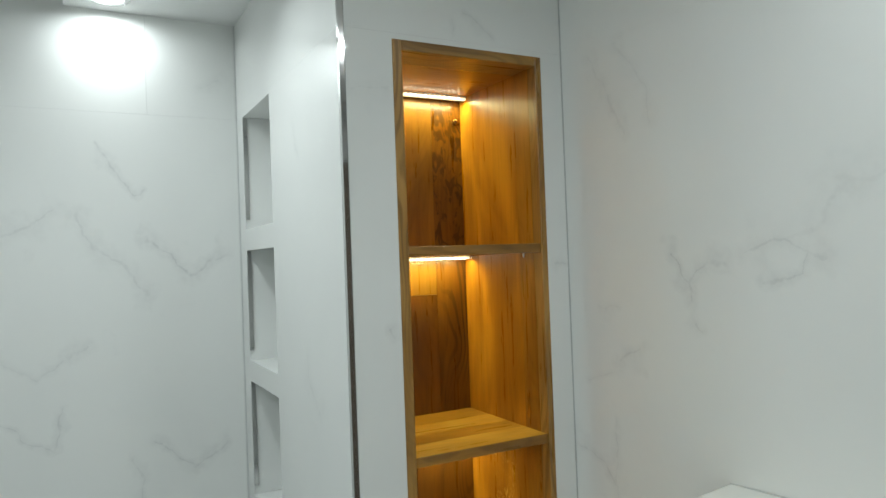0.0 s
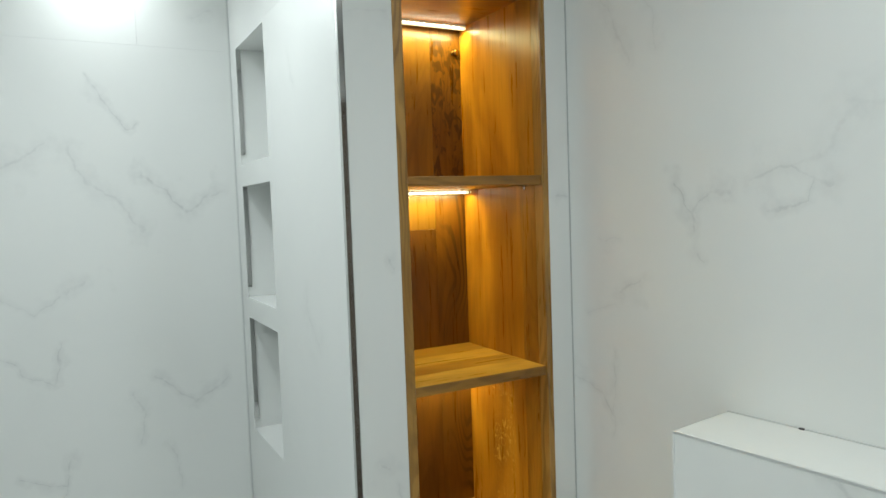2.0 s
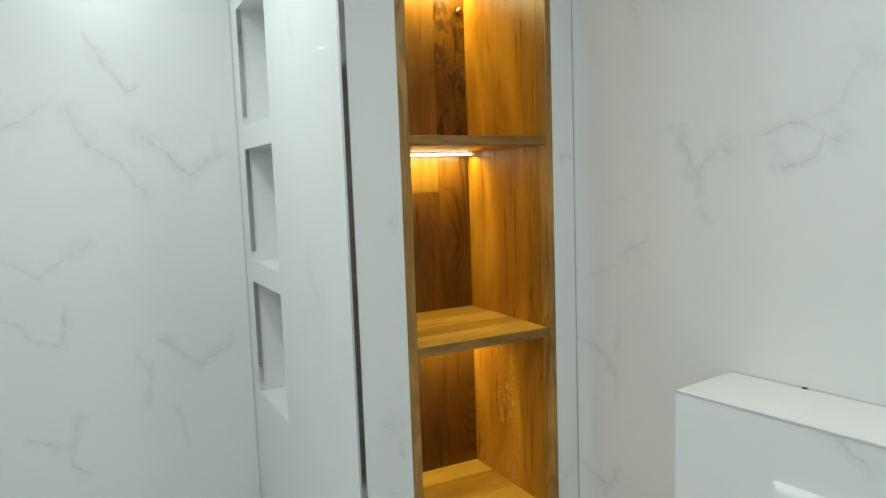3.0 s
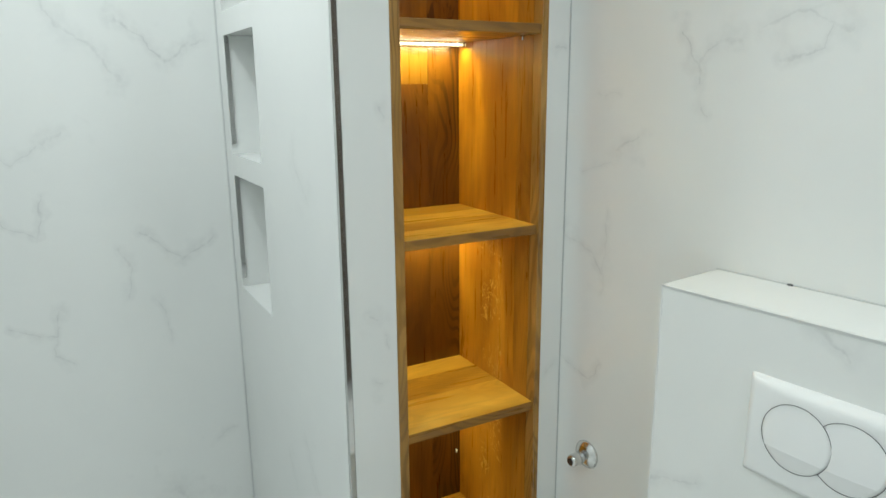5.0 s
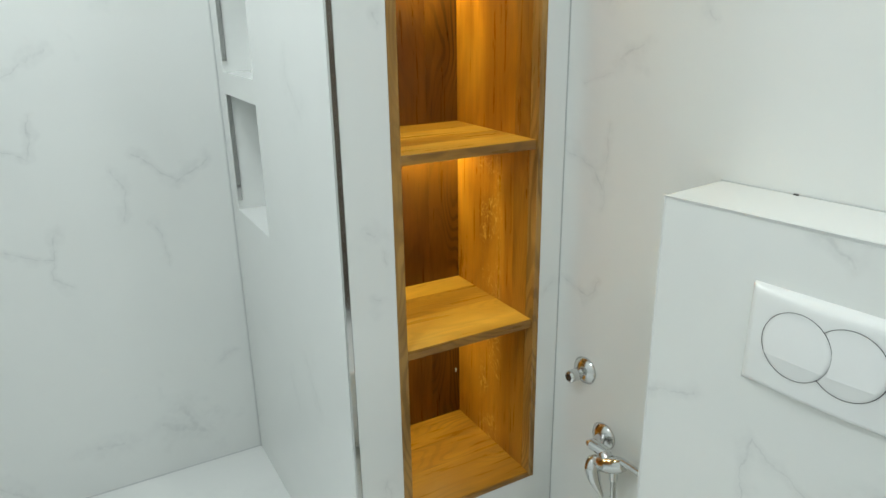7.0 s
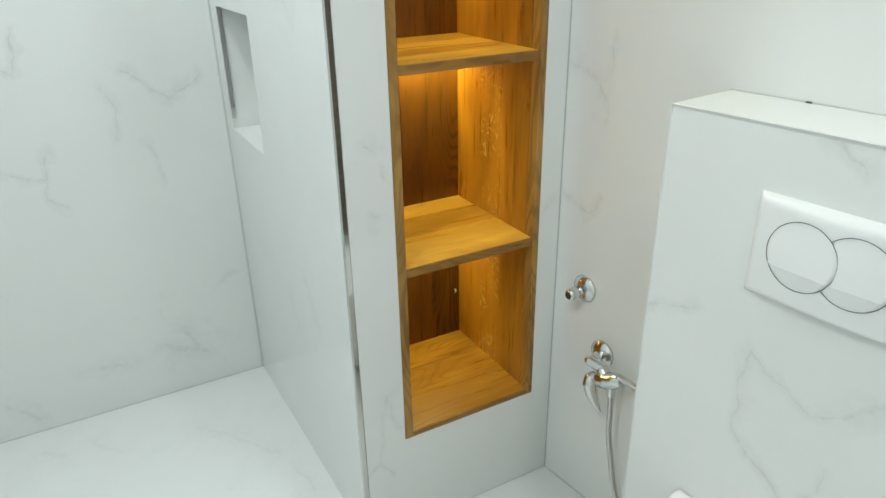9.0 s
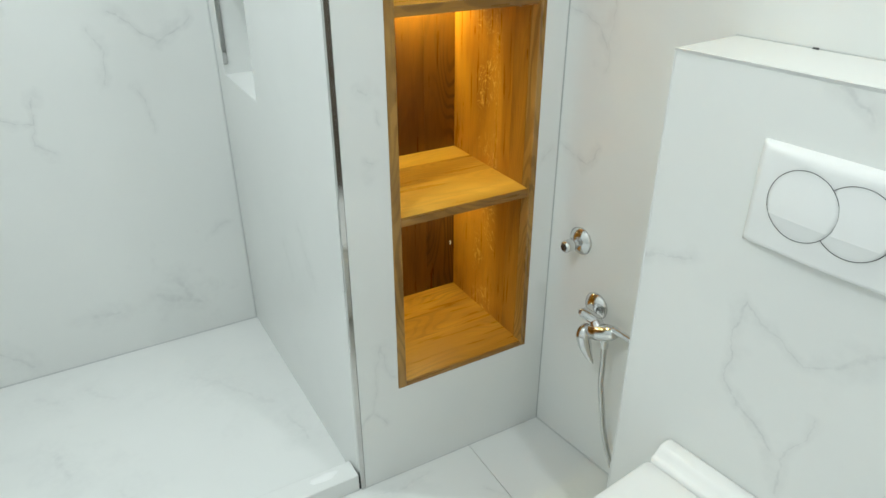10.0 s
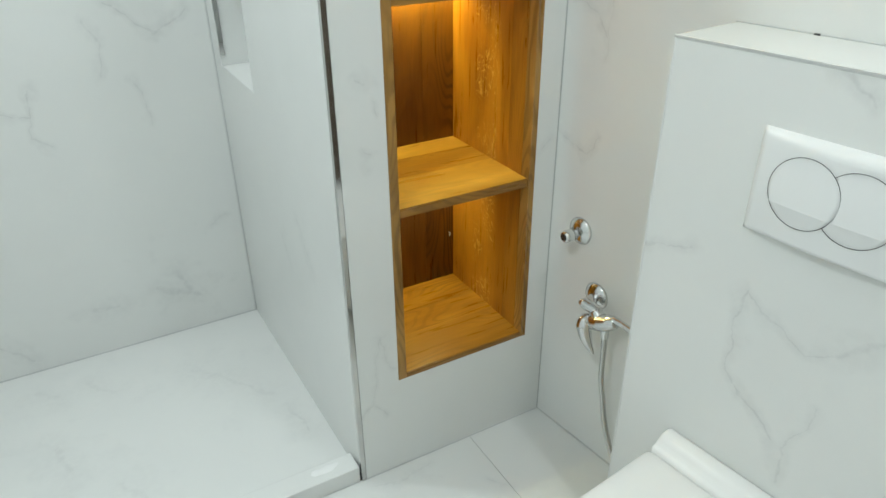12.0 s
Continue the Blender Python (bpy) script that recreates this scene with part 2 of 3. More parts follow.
ring_dark = plain("ring_dark", (0.12, 0.12, 0.12), 0.25, 0.8)
dark_gap = plain("dark_gap", (0.05, 0.05, 0.05), 0.7)
oak_z = wood("oak_upright", "z")
oak_frame = wood("oak_frame", "z", (0.20, 0.094, 0.017, 1), (0.44, 0.240, 0.060, 1), 0.45)
oak_rail = wood("oak_rail", "x", (0.20, 0.094, 0.017, 1), (0.44, 0.240, 0.060, 1), 0.45)
oak_z = wood("oak_upright", "z", rings=0.25, cracks=0.3)
oak_grain = wood("oak_grained", "z", (0.23, 0.080, 0.006, 1), (0.52, 0.230, 0.022, 1), 0.14, cracks=0.5)
oak_fleck = wood("oak_flecked", "z", (0.28, 0.098, 0.005, 1), (0.60, 0.272, 0.020, 1), 0.08, flecks=0.75)
oak_x = wood("oak_level", "x", (0.25, 0.095, 0.008, 1), (0.50, 0.228, 0.024, 1), 0.22)
oak_floor = wood("oak_floor", "x", (0.34, 0.140, 0.009, 1), (0.68, 0.350, 0.038, 1), 0.30)
# shelf boards differ in tone; LED light on their tops is coloured in too
oak_pale = wood("oak_pale", "x", (0.54, 0.275, 0.028, 1), (0.82, 0.490, 0.075, 1), 0.16, 0.06)
oak_shelf = wood("oak_shelf", "x", (0.31, 0.132, 0.009, 1), (0.55, 0.280, 0.029, 1), 0.24, 0.06)
# shelf fronts: oak coloured darker, since less light reaches them than the tops
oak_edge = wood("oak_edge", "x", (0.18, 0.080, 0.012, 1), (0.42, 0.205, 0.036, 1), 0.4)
# back staves are dark oak, darkened and reddened further for the recess's shade
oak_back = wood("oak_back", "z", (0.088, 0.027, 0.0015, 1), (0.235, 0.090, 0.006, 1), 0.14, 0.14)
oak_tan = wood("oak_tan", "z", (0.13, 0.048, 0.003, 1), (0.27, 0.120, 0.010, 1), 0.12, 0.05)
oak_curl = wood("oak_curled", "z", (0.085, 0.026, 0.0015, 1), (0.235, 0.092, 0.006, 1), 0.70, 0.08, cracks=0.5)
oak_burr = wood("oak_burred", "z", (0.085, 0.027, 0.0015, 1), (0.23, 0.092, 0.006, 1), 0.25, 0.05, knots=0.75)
door_wood = wood("door_wood", "z", (0.15, 0.115, 0.085, 1), (0.26, 0.205, 0.155, 1))
led_strip = glowing("led_strip", (1.0, 0.90, 0.50, 1), 2.2)
led_bright = glowing("led_bright", (1.0, 0.88, 0.62, 1), 16.0)
lamp_glass = glowing("lamp_glass", (0.95, 1.0, 0.97, 1), 14.0)


# ---- building helpers ----
def part(name, bm, material, parent=None, label="", smooth=False):
    bmesh.ops.recalc_face_normals(bm, faces=bm.faces[:])
    mesh = bpy.data.meshes.new(name)
    bm.to_mesh(mesh)
    bm.free()
    mesh.materials.append(material)
    if smooth:
        for f in mesh.polygons:
            f.use_smooth = True
    ob = new(name, mesh)
    if parent:
        ob.parent = parent
        ob.matrix_parent_inverse = chain(parent).inverted()
    if label:
        ob["label"] = label
    return ob


def chain(ob):
    m = ob.matrix_basis.copy()
    return m if not ob.parent else chain(ob.parent) @ ob.matrix_parent_inverse @ m


def thing(name, base, label, category, group="", kind=""):
    ob = new(name)
    ob.empty_display_size = 0.05
    ob.matrix_basis = pose(*base)
    return tagged(ob, label, category, group, kind)


def block(x0, x1, y0, y1, z0, z1, bevel=0.0, segments=2):
    bm = bmesh.new()
    bmesh.ops.create_cube(bm, size=1.0)
    for v in bm.verts:
        v.co = Vector((x0 + (v.co.x + 0.5) * (x1 - x0), y0 + (v.co.y + 0.5) * (y1 - y0), z0 + (v.co.z + 0.5) * (z1 - z0)))
    if bevel:
        bmesh.ops.bevel(bm, geom=bm.edges[:], offset=bevel, segments=segments, profile=0.5, affect="EDGES")
    return bm


def slab(axis, a, b, u, v, holes=()):
    """A plate from a to b along axis, over the ranges u and v, with rectangular holes (u0, u1, v0, v1) through it."""
    us = sorted({*u, *(e for h in holes for e in h[:2] if u[0] < e < u[1])})
    vs = sorted({*v, *(e for h in holes for e in h[2:] if v[0] < e < v[1])})
    solid = set()
    for i in range(len(us) - 1):
        for j in range(len(vs) - 1):
            cu, cv = (us[i] + us[i + 1]) / 2, (vs[j] + vs[j + 1]) / 2
            if not any(h[0] < cu < h[1] and h[2] < cv < h[3] for h in holes):
                solid.add((i, j))
    bm = bmesh.new()
    made = {}

    def vert(i, j, d):
        if (i, j, d) not in made:
            p, q = us[i], vs[j]
            made[i, j, d] = bm.verts.new({"x": (d, p, q), "y": (p, d, q), "z": (p, q, d)}[axis])
        return made[i, j, d]

    for i, j in solid:
        ring = [(i, j), (i + 1, j), (i + 1, j + 1), (i, j + 1)]
        for d in (a, b):
            bm.faces.new([vert(*c, d) for c in ring])
        for (n_i, n_j), c, e in (((i, j - 1), ring[0], ring[1]), ((i + 1, j), ring[1], ring[2]), ((i, j + 1), ring[2], ring[3]), ((i - 1, j), ring[3], ring[0])):
            if (n_i, n_j) not in solid:
                bm.faces.new([vert(*c, a), vert(*e, a), vert(*e, b), vert(*c, b)])
    return bm


def tiles(parent, axis, a, b, u, v, cuts_u, cuts_v, material, holes=(), gap=0.0003):
    """Rectangular tiles between the cuts, each an object of its own under parent."""
    eu, ev = [u[0], *cuts_u, u[1]], [v[0], *cuts_v, v[1]]
    for u0, u1 in zip(eu, eu[1:]):
        for v0, v1 in zip(ev, ev[1:]):
            g = gap / 2
            bm = slab(axis, a, b, (u0 + g, u1 - g), (v0 + g, v1 - g), holes)
            if bm.faces:
                part("tile", bm, material, parent)
            else:
                bm.free()


def lathe(profile, steps=32):
    """A turned body round z from (radius, height) pairs."""
    bm = bmesh.new()
    rings = []
    for r, z in profile:
        if r < 1e-6:
            rings.append([bm.verts.new((0, 0, z))])
        else:
            rings.append([bm.verts.new((r * math.cos(2 * math.pi * k / steps), r * math.sin(2 * math.pi * k / steps), z)) for k in range(steps)])
    for a, b in zip(rings, rings[1:]):
        for k in range(steps):
            m = (k + 1) % steps
            ring = [a[k % len(a)], a[m % len(a)], b[m % len(b)], b[k % len(b)]]
            ring = list(dict.fromkeys(ring))
            if len(ring) > 2:
                bm.faces.new(ring)
    return bm


def turned(profile, m, steps=32):
    bm = lathe(profile, steps)
    bmesh.ops.transform(bm, matrix=m, verts=bm.verts[:])
    return bm


def tube(points, radii, steps=14, caps=True):
    """A round tube through points with a radius (or radii) along it, smoothed by a spline."""
    pts = [Vector(p) for p in points]
    radii = radii if isinstance(radii, (list, tuple)) else [radii] * len(pts)
    fine, rad = [], []
    for i in range(len(pts) - 1):
        p0, p1, p2, p3 = pts[max(i - 1, 0)], pts[i], pts[i + 1], pts[min(i + 2, len(pts) - 1)]
        for k in range(8):
            t = k / 8
            fine.append(0.5 * (2 * p1 + (p2 - p0) * t + (2 * p0 - 5 * p1 + 4 * p2 - p3) * t * t + (3 * p1 - p0 - 3 * p2 + p3) * t ** 3))
            rad.append(radii[i] + (radii[i + 1] - radii[i]) * t)
    fine.append(pts[-1])
    rad.append(radii[-1])
    bm = bmesh.new()
    side = Vector((0.31, 0.87, 0.38))
    rings = []
    for i, p in enumerate(fine):
        way = (fine[min(i + 1, len(fine) - 1)] - fine[max(i - 1, 0)]).normalized()
        side = (side - way * side.dot(way)).normalized()
        up = way.cross(side)
        rings.append([bm.verts.new(p + rad[i] * (side * math.cos(2 * math.pi * k / steps) + up * math.sin(2 * math.pi * k / steps))) for k in range(steps)])
    for a, b in zip(rings, rings[1:]):
        for k in range(steps):
            bm.faces.new((a[k], a[(k + 1) % steps], b[(k + 1) % steps], b[k]))
    if caps:
        bm.faces.new(rings[0])
        bm.faces.new(rings[-1])
    return bm


# ---- plan ----
SIDE = 0.537       # face of the side wall with the cistern boxing
BACK = 0.94        # face of the shower's back wall
LEFT = -1.345      # face of the far shower wall
REAR = -1.78       # face of the wall behind the camera
JOINTS = (2.00,)
CABINET = (0.112, 0.478, 0.275, 1.988)
NICHES = [(0.54, 0.862, 1.652, 1.992), (0.54, 0.862, 1.256, 1.588), (0.54, 0.862, 0.852, 1.195)]

# ---- structure: walls, each a core with its tiles ----
wall_back = part("wall_back", slab("y", BACK + 0.003, BACK + 0.13, (LEFT - 0.12, SIDE + 0.13), (-0.12, 2.6)), grout)
tagged(wall_back, "shower back wall in polished white veined tiles", "wall", kind="structure")
wall_return = part("wall_return", slab("x", 0.0035, 0.105, (0.0115, BACK), (-0.1, CEILING), NICHES), tile_plain)
tagged(wall_return, "white tiled shower return wall with three niches", "wall", kind="structure")
wall_front = part("wall_front", slab("y", 0.003, 0.10, (0.105, SIDE), (-0.1, CEILING), [CABINET]), grout)
tagged(wall_front, "white tiled stub wall round the oak shelf unit", "wall", kind="structure")
wall_core = part("wall_core", slab("x", 0.105, 0.111, (0.45, BACK), (-0.1, CEILING)), tile_plain)
tagged(wall_core, "white tiled backs of the shower niches", "wall", kind="structure")
wall_side = part("wall_side", slab("x", SIDE + 0.003, SIDE + 0.13, (REAR - 0.2, 0.003), (-0.12, 2.6)), grout)
tagged(wall_side, "white tiled side wall behind the cistern boxing", "wall", kind="structure")
wall_left = part("wall_left", slab("x", LEFT - 0.12, LEFT - 0.003, (REAR, BACK + 0.0115), (-0.12, 2.6)), grout)
tagged(wall_left, "plain white tiled wall closing the shower", "wall", kind="structure")
wall_rear = part("wall_rear", slab("y", REAR - 0.12, REAR, (LEFT - 0.12, SIDE + 0.45), (-0.12, 2.6), [(-0.02, 0.72, 0.0, 2.02)]), ceiling_paint)
tagged(wall_rear, "plain white painted rear wall", "wall", kind="structure")

ceiling = part("ceiling", slab("z", CEILING, CEILING + 0.10, (LEFT - 0.12, SIDE + 0.40), (REAR, BACK + 0.0115), [(LEFT - 0.2, -0.47, 0.0, BACK + 0.1)] + [(lx - rad - 0.005, lx + rad + 0.005, ly - rad - 0.005, ly + rad + 0.005) for lx, ly, w, b, rad in DOWNLIGHTS]), ceiling_paint)
tagged(ceiling, "white lowered plaster ceiling with downlights", "ceiling", kind="structure")
ceiling_upper = part("ceiling_upper", slab("z", 2.45, 2.55, (LEFT - 0.12, SIDE + 0.40), (REAR, BACK + 0.0115)), ceiling_paint)
tagged(ceiling_upper, "white plaster ceiling above the lowered part", "ceiling", kind="structure")

floor = part("floor", slab("z", -0.10, -0.003, (LEFT - 0.12, SIDE + 0.40), (REAR - 0.12, 0.055)), grout)
tagged(floor, "polished white tiled bathroom floor", "floor", kind="structure")


def sloped(bm, y0, z0, y1, z1):
    for v in bm.verts:
        v.co.z += z0 + (z1 - z0) * (v.co.y - y0) / (y1 - y0)
    return bm


shower_floor = part("shower_floor", sloped(slab("z", -0.08, 0.0, (LEFT, 0.0012), (0.055, BACK + 0.0012)), 0.06, 0.006, BACK, -0.030), tile_tray)
tagged(shower_floor, "polished white veined shower floor sloping to the back", "shower floor", kind="structure")
shower_curb = part("shower_curb", block(LEFT, -0.004, 0.003, 0.062, -0.005, 0.047, 0.0025), tile_tray)
tagged(shower_curb, "low white tiled curb at the shower's edge", "curb", kind="structure")
curb_gap = part("joint_strip", block(-0.0045, 0.0, 0.004, 0.02, 0.0, 0.016), dark_gap)
tagged(curb_gap, "dark open joint at the end of the curb", "joint", kind="structure")

# what stands on or along the side wall, which leaves the front wall at 97 degrees
SKEW = pose(SIDE, 0, 0, 0, 0, 7.0) @ pose(-SIDE, 0, 0)
SKEWED = [wall_side]

# lamp glare on the end of the curb, shaped as a thin white blob
bm = lathe([(0.0, 0.0024), (0.4, 0.0022), (0.75, 0.0015), (1.0, 0.0)], 26)
for v in bm.verts:
    wob = 1 + 0.35 * noise.noise(Vector((v.co.x * 1.7, v.co.y * 1.7, 3.0)))
    v.co = Vector((-0.082 + 0.040 * v.co.x * wob + 0.006 * v.co.y, 0.040 + 0.013 * v.co.y * wob, 0.0465 + v.co.z))
smear = part("curb_glare", bm, plain("glare_white", (0.86, 0.87, 0.86), 0.12, 0.0, 0.02), smooth=True)
tagged(smear, "lamp glare on the curb, shaped as a white blob", "sealant smear")

# grey sealant in the inner corners
for nm, b in (
    ("sealant_front", block(SIDE - 0.0022, SIDE + 0.001, -0.0018, 0.002, 0, CEILING)),
    ("sealant_back", block(-0.004, 0.002, BACK - 0.004, BACK + 0.002, -0.03, CEILING)),
    ("sealant_floor_front", block(0.0, SIDE, -0.002, 0.003, 0, 0.002)),
    ("sealant_floor_side", block(SIDE - 0.003, SIDE + 0.002, -0.39, 0.0, 0, 0.003)),
    ("sealant_shower_back", block(LEFT, 0.0, BACK - 0.003, BACK + 0.002, -0.03, -0.0265)),
):
    line = part(nm, b, sealant if nm == "sealant_front" else sealant_pale)
    if nm == "sealant_floor_side":
        SKEWED.append(line)
    tagged(line, "thin grey sealant line in the tiled corner", "sealant", kind="structure")

# metal corner profiles
edge_trim = part("edge_trim", block(-0.0006, 0.0108, -0.0006, 0.0108, 0.0, CEILING, 0.0008, 1), brushed)
tagged(edge_trim, "polished metal edge profile on the outer tile corner", "edge trim", kind="structure")
for h in NICHES:
    t = part("niche_trim", block(-0.0006, 0.0112, h[1] - 0.009, h[1] + 0.001, h[2] + 0.03, h[3] - 0.002), brushed)
    tagged(t, "polished metal profile on the niche's upright edge", "edge trim", kind="structure")

# unseen door in the rear wall, behind the camera, added as a dark reflection for the edge trim
door = thing("door_1", (0.35, REAR - 0.05, 0), "unseen dark door added to darken the trim's reflection", "door", kind="structure")
part("door_leaf", block(-0.016, 0.716, REAR - 0.08, REAR - 0.035, 0.004, 2.016, 0.002), door_wood, door)
part("door_handle", tube([(0.06, REAR - 0.035, 1.03), (0.06, REAR + 0.02, 1.03), (0.075, REAR + 0.025, 1.03), (0.17, REAR + 0.025, 1.03)], 0.008), chrome, door, smooth=True)

# ---- ceiling downlights, the last one unseen and added ----
for lx, ly, watts, beam, rad in DOWNLIGHTS:
    d = thing("downlight", (lx, ly, CEILING), "round white recessed downlight, the last one added for brightness", "ceiling lamp", "ceiling downlights")
    m = pose(lx, ly, CEILING)
    part("trim_ring", turned([(rad, 0.0), (rad + 0.001, -0.004), (rad + 0.010, -0.004), (rad * 1.4 + 0.001, 0.0), (rad * 1.4 + 0.001, 0.004), (rad, 0.004), (rad, 0.0)], m), white_plastic, d, smooth=True)
    part("diffuser", turned([(0.0, -0.0005), (rad, -0.0005), (rad, 0.003), (0.0, 0.003)], m), lamp_glass, d, "glowing diffuser")

# ---- cistern boxing ----
BX, BY0, BY1, BZ = 0.372, -0.386, -0.99, 1.113
boxing = thing("cistern_boxing", (0.46, -0.8, 0), "boxed-in toilet cistern in white veined tiles", "boxing", kind="structure")
part("core", block(BX + 0.0115, SIDE, BY1 + 0.0115, BY0 - 0.0115, 0, BZ - 0.0115), grout, boxing)
part("front_tile", slab("x", BX, BX + 0.0115, (BY1, BY0 - 0.004), (0.0, BZ - 0.004)), tile_boxing, boxing)
part("top_tile", block(BX + 0.004, SIDE - 0.001, BY1, BY0 - 0.002, BZ - 0.0115, BZ, 0.0008, 1), tile_plain, boxing)
part("side_tile", block(BX + 0.004, SIDE - 0.001, BY0 - 0.0115, BY0, 0, BZ - 0.012), tile_plain, boxing)
part("side_tile", block(BX, SIDE - 0.001, BY1 - 0.0115, BY1, 0, BZ - 0.012), tile_plain, boxing)
part("edge_profile", block(BX - 0.0006, BX + 0.0035, BY1, BY0, BZ - 0.0038, BZ + 0.0006, 0.0006, 1), edge_metal, boxing, "thin pale metal edge profile")
part("edge_profile", block(BX - 0.0006, BX + 0.0035, BY0 - 0.0038, BY0 + 0.0006, 0, BZ - 0.004, 0.0006, 1), grout, boxing, "thin white edge profile")
part("sealant", block(SIDE - 0.003, SIDE + 0.001, BY1, BY0, BZ - 0.001, BZ + 0.002), sealant_pale, boxing)
part("chipped_joint", block(SIDE - 0.0055, SIDE + 0.0005, -0.528, -0.518, BZ - 0.001, BZ + 0.0022, 0.001, 1), dark_gap, boxing, "dark gap in the joint")

# ---- flush plate ----
PY, PZ = -0.686, 0.936


def bulge(y, z):
    """How far the plate's face stands off the boxing."""
    return 0.009 + 0.004 * math.cos((z - PZ) / 0.082 * 1.35) + 0.010 * math.cos((y - PY) / 0.123 * 1.4)


def plate_mesh():
    bm = bmesh.new()
    nu, nv, w, h = 40, 28, 0.123, 0.080
    front = []
    for j in range(nv + 1):
        row = []
        for i in range(nu + 1):
            u, v = -1 + 2 * i / nu, -1 + 2 * j / nv
            y, z = PY + u * w, PZ + v * h
            edge = min(1.0, (1 - abs(u)) * w / 0.006, (1 - v) * h / 0.015, (1 + v) * h / 0.006)
            row.append(bm.verts.new((BX - 0.006 - (bulge(y, z) - 0.006) * math.sqrt(1 - (1 - edge) ** 2) if edge < 1 else BX - bulge(y, z), y, z)))
        front.append(row)
    for j in range(nv):
        for i in range(nu):
            bm.faces.new((front[j][i], front[j][i + 1], front[j + 1][i + 1], front[j + 1][i]))
    rim = front[0] + [r[-1] for r in front[1:]] + front[-1][-2::-1] + [r[0] for r in front[-2:0:-1]]
    foot = [bm.verts.new((BX - 0.0002, v.co.y, v.co.z)) for v in rim]
    for k in range(len(rim)):
        m = (k + 1) % len(rim)
        bm.faces.new((rim[k], rim[m], foot[m], foot[k]))
    return bm


CREASE = 0.919


def button_mesh(cy, cz, r, cut=None):
    """A shallow dished disc that follows the plate; cut: another disc's centre that overlaps it."""
    bm = bmesh.new()
    rings, steps = [], 64
    for k in range(17):
        q = r * k / 16
        ring = []
        for s in range(steps if k else 1):
            a = 2 * math.pi * s / steps
            y, z = cy + q * math.cos(a), cz + q * math.sin(a)
            if cut:
                d = Vector((y - cut[0], z - cut[1]))
                if d.length < r + 0.0006:
                    d = d.normalized() * (r + 0.0006)
                    y, z = cut[0] + d.x, cut[1] + d.y
            crease = 0.0055 - (0.070 * (z - CREASE) if z > CREASE else 0.22 * (CREASE - z))
            ring.append(bm.verts.new((BX - bulge(y, z) - (max(crease, 0.0006) if k < 16 else 0.0006), y, z)))
        rings.append(ring)
    for a, b in zip(rings, rings[1:]):
        for s in range(steps):
            m = (s + 1) % steps
            ring = list(dict.fromkeys([a[s % len(a)], a[m % len(a)], b[m], b[s]]))
            if len(ring) > 2:
                bm.faces.new(ring)
    bmesh.ops.bisect_plane(bm, geom=bm.verts[:] + bm.edges[:] + bm.faces[:], plane_co=(0, 0, CREASE), plane_no=(0, 0, 1))
    on = [v for v in bm.verts if abs(v.co.z - CREASE) < 1e-5 and len(v.link_faces) > 2 and (not v.is_boundary)]
    for v in on:
        v.co.x = BX - bulge(v.co.y, v.co.z) - 0.0055
    for e in bm.edges:
        if e.verts[0] in on and e.verts[1] in on:
            e.smooth = False
    return bm


def ring_path(cy, cz, r, a0, a1, count=40):
    out = []
    for k in range(count + 1):
        a = a0 + (a1 - a0) * k / count
        y, z = cy + r * math.cos(a), cz + r * math.sin(a)
        out.append((BX - bulge(y, z) - 0.0020, y, z))
    return out


flush_plate = thing("flush_plate", (BX, PY, PZ - 0.08), "white plastic dual flush plate with two round buttons", "flush plate")
part("plate", plate_mesh(), plate_plastic, flush_plate, smooth=True)
R1 = 0.0515
C1, C2 = (-0.6445, 0.9425), (-0.717, 0.9435)
part("button", button_mesh(*C1, R1), white_plastic, flush_plate, smooth=True)
part("button", button_mesh(*C2, R1, C1), white_plastic, flush_plate, smooth=True)
part("button_ring", tube(ring_path(*C1, R1, 0, 2 * math.pi), 0.00048, 6), ring_dark, flush_plate, "thin dark metal ring", smooth=True)
half = math.acos((C1[0] - C2[0]) / 2 / R1)
part("button_ring", tube(ring_path(*C2, R1, half, 2 * math.pi - half), 0.00048, 6), ring_dark, flush_plate, "thin dark metal ring", smooth=True)

# ---- toilet ----
TY = -0.686


def d_outline(x_back, x_front, half_w, steps=40, corner=0.03):
    """A toilet seat's outline: straight back, round front towards -x."""
    pts = [(x_back, half_w - corner)]
    for k in range(1, 6):
        a = math.pi / 2 * k / 5
        pts.append((x_back - corner + corner * math.cos(a), half_w - corner + corner * math.sin(a)))
    straight = x_front + (x_back - x_front) * 0.52
    for k in range(steps + 1):
        a = math.pi * k / steps
        s, c = math.sin(a), math.cos(a)
        pts.append((straight - (straight - x_front) * s ** 0.85, half_w * math.copysign(abs(c) ** 0.8, c)))
    for k in range(5, -1, -1):
        a = math.pi / 2 * k / 5
        pts.append((x_back - corner + corner * math.cos(a), -half_w + corner - corner * math.sin(a)))
    return pts


def loft(levels):
    """Closed body from (outline, z) levels of the same length, centred on the toilet's axis."""
    bm = bmesh.new()
    rings = [[bm.verts.new((x, TY + y, z)) for x, y in o] for o, z in levels]
    for a, b in zip(rings, rings[1:]):
        for k in range(len(a)):
            m = (k + 1) % len(a)
            bm.faces.new((a[k], a[m], b[m], b[k]))
    bm.faces.new(rings[0])
    bm.faces.new(rings[-1])
    return bm


def shrunk(o, d, cx=0.1):
    return [(cx + (x - cx) * (1 - d / 0.24), y * (1 - d / 0.18)) for x, y in o]


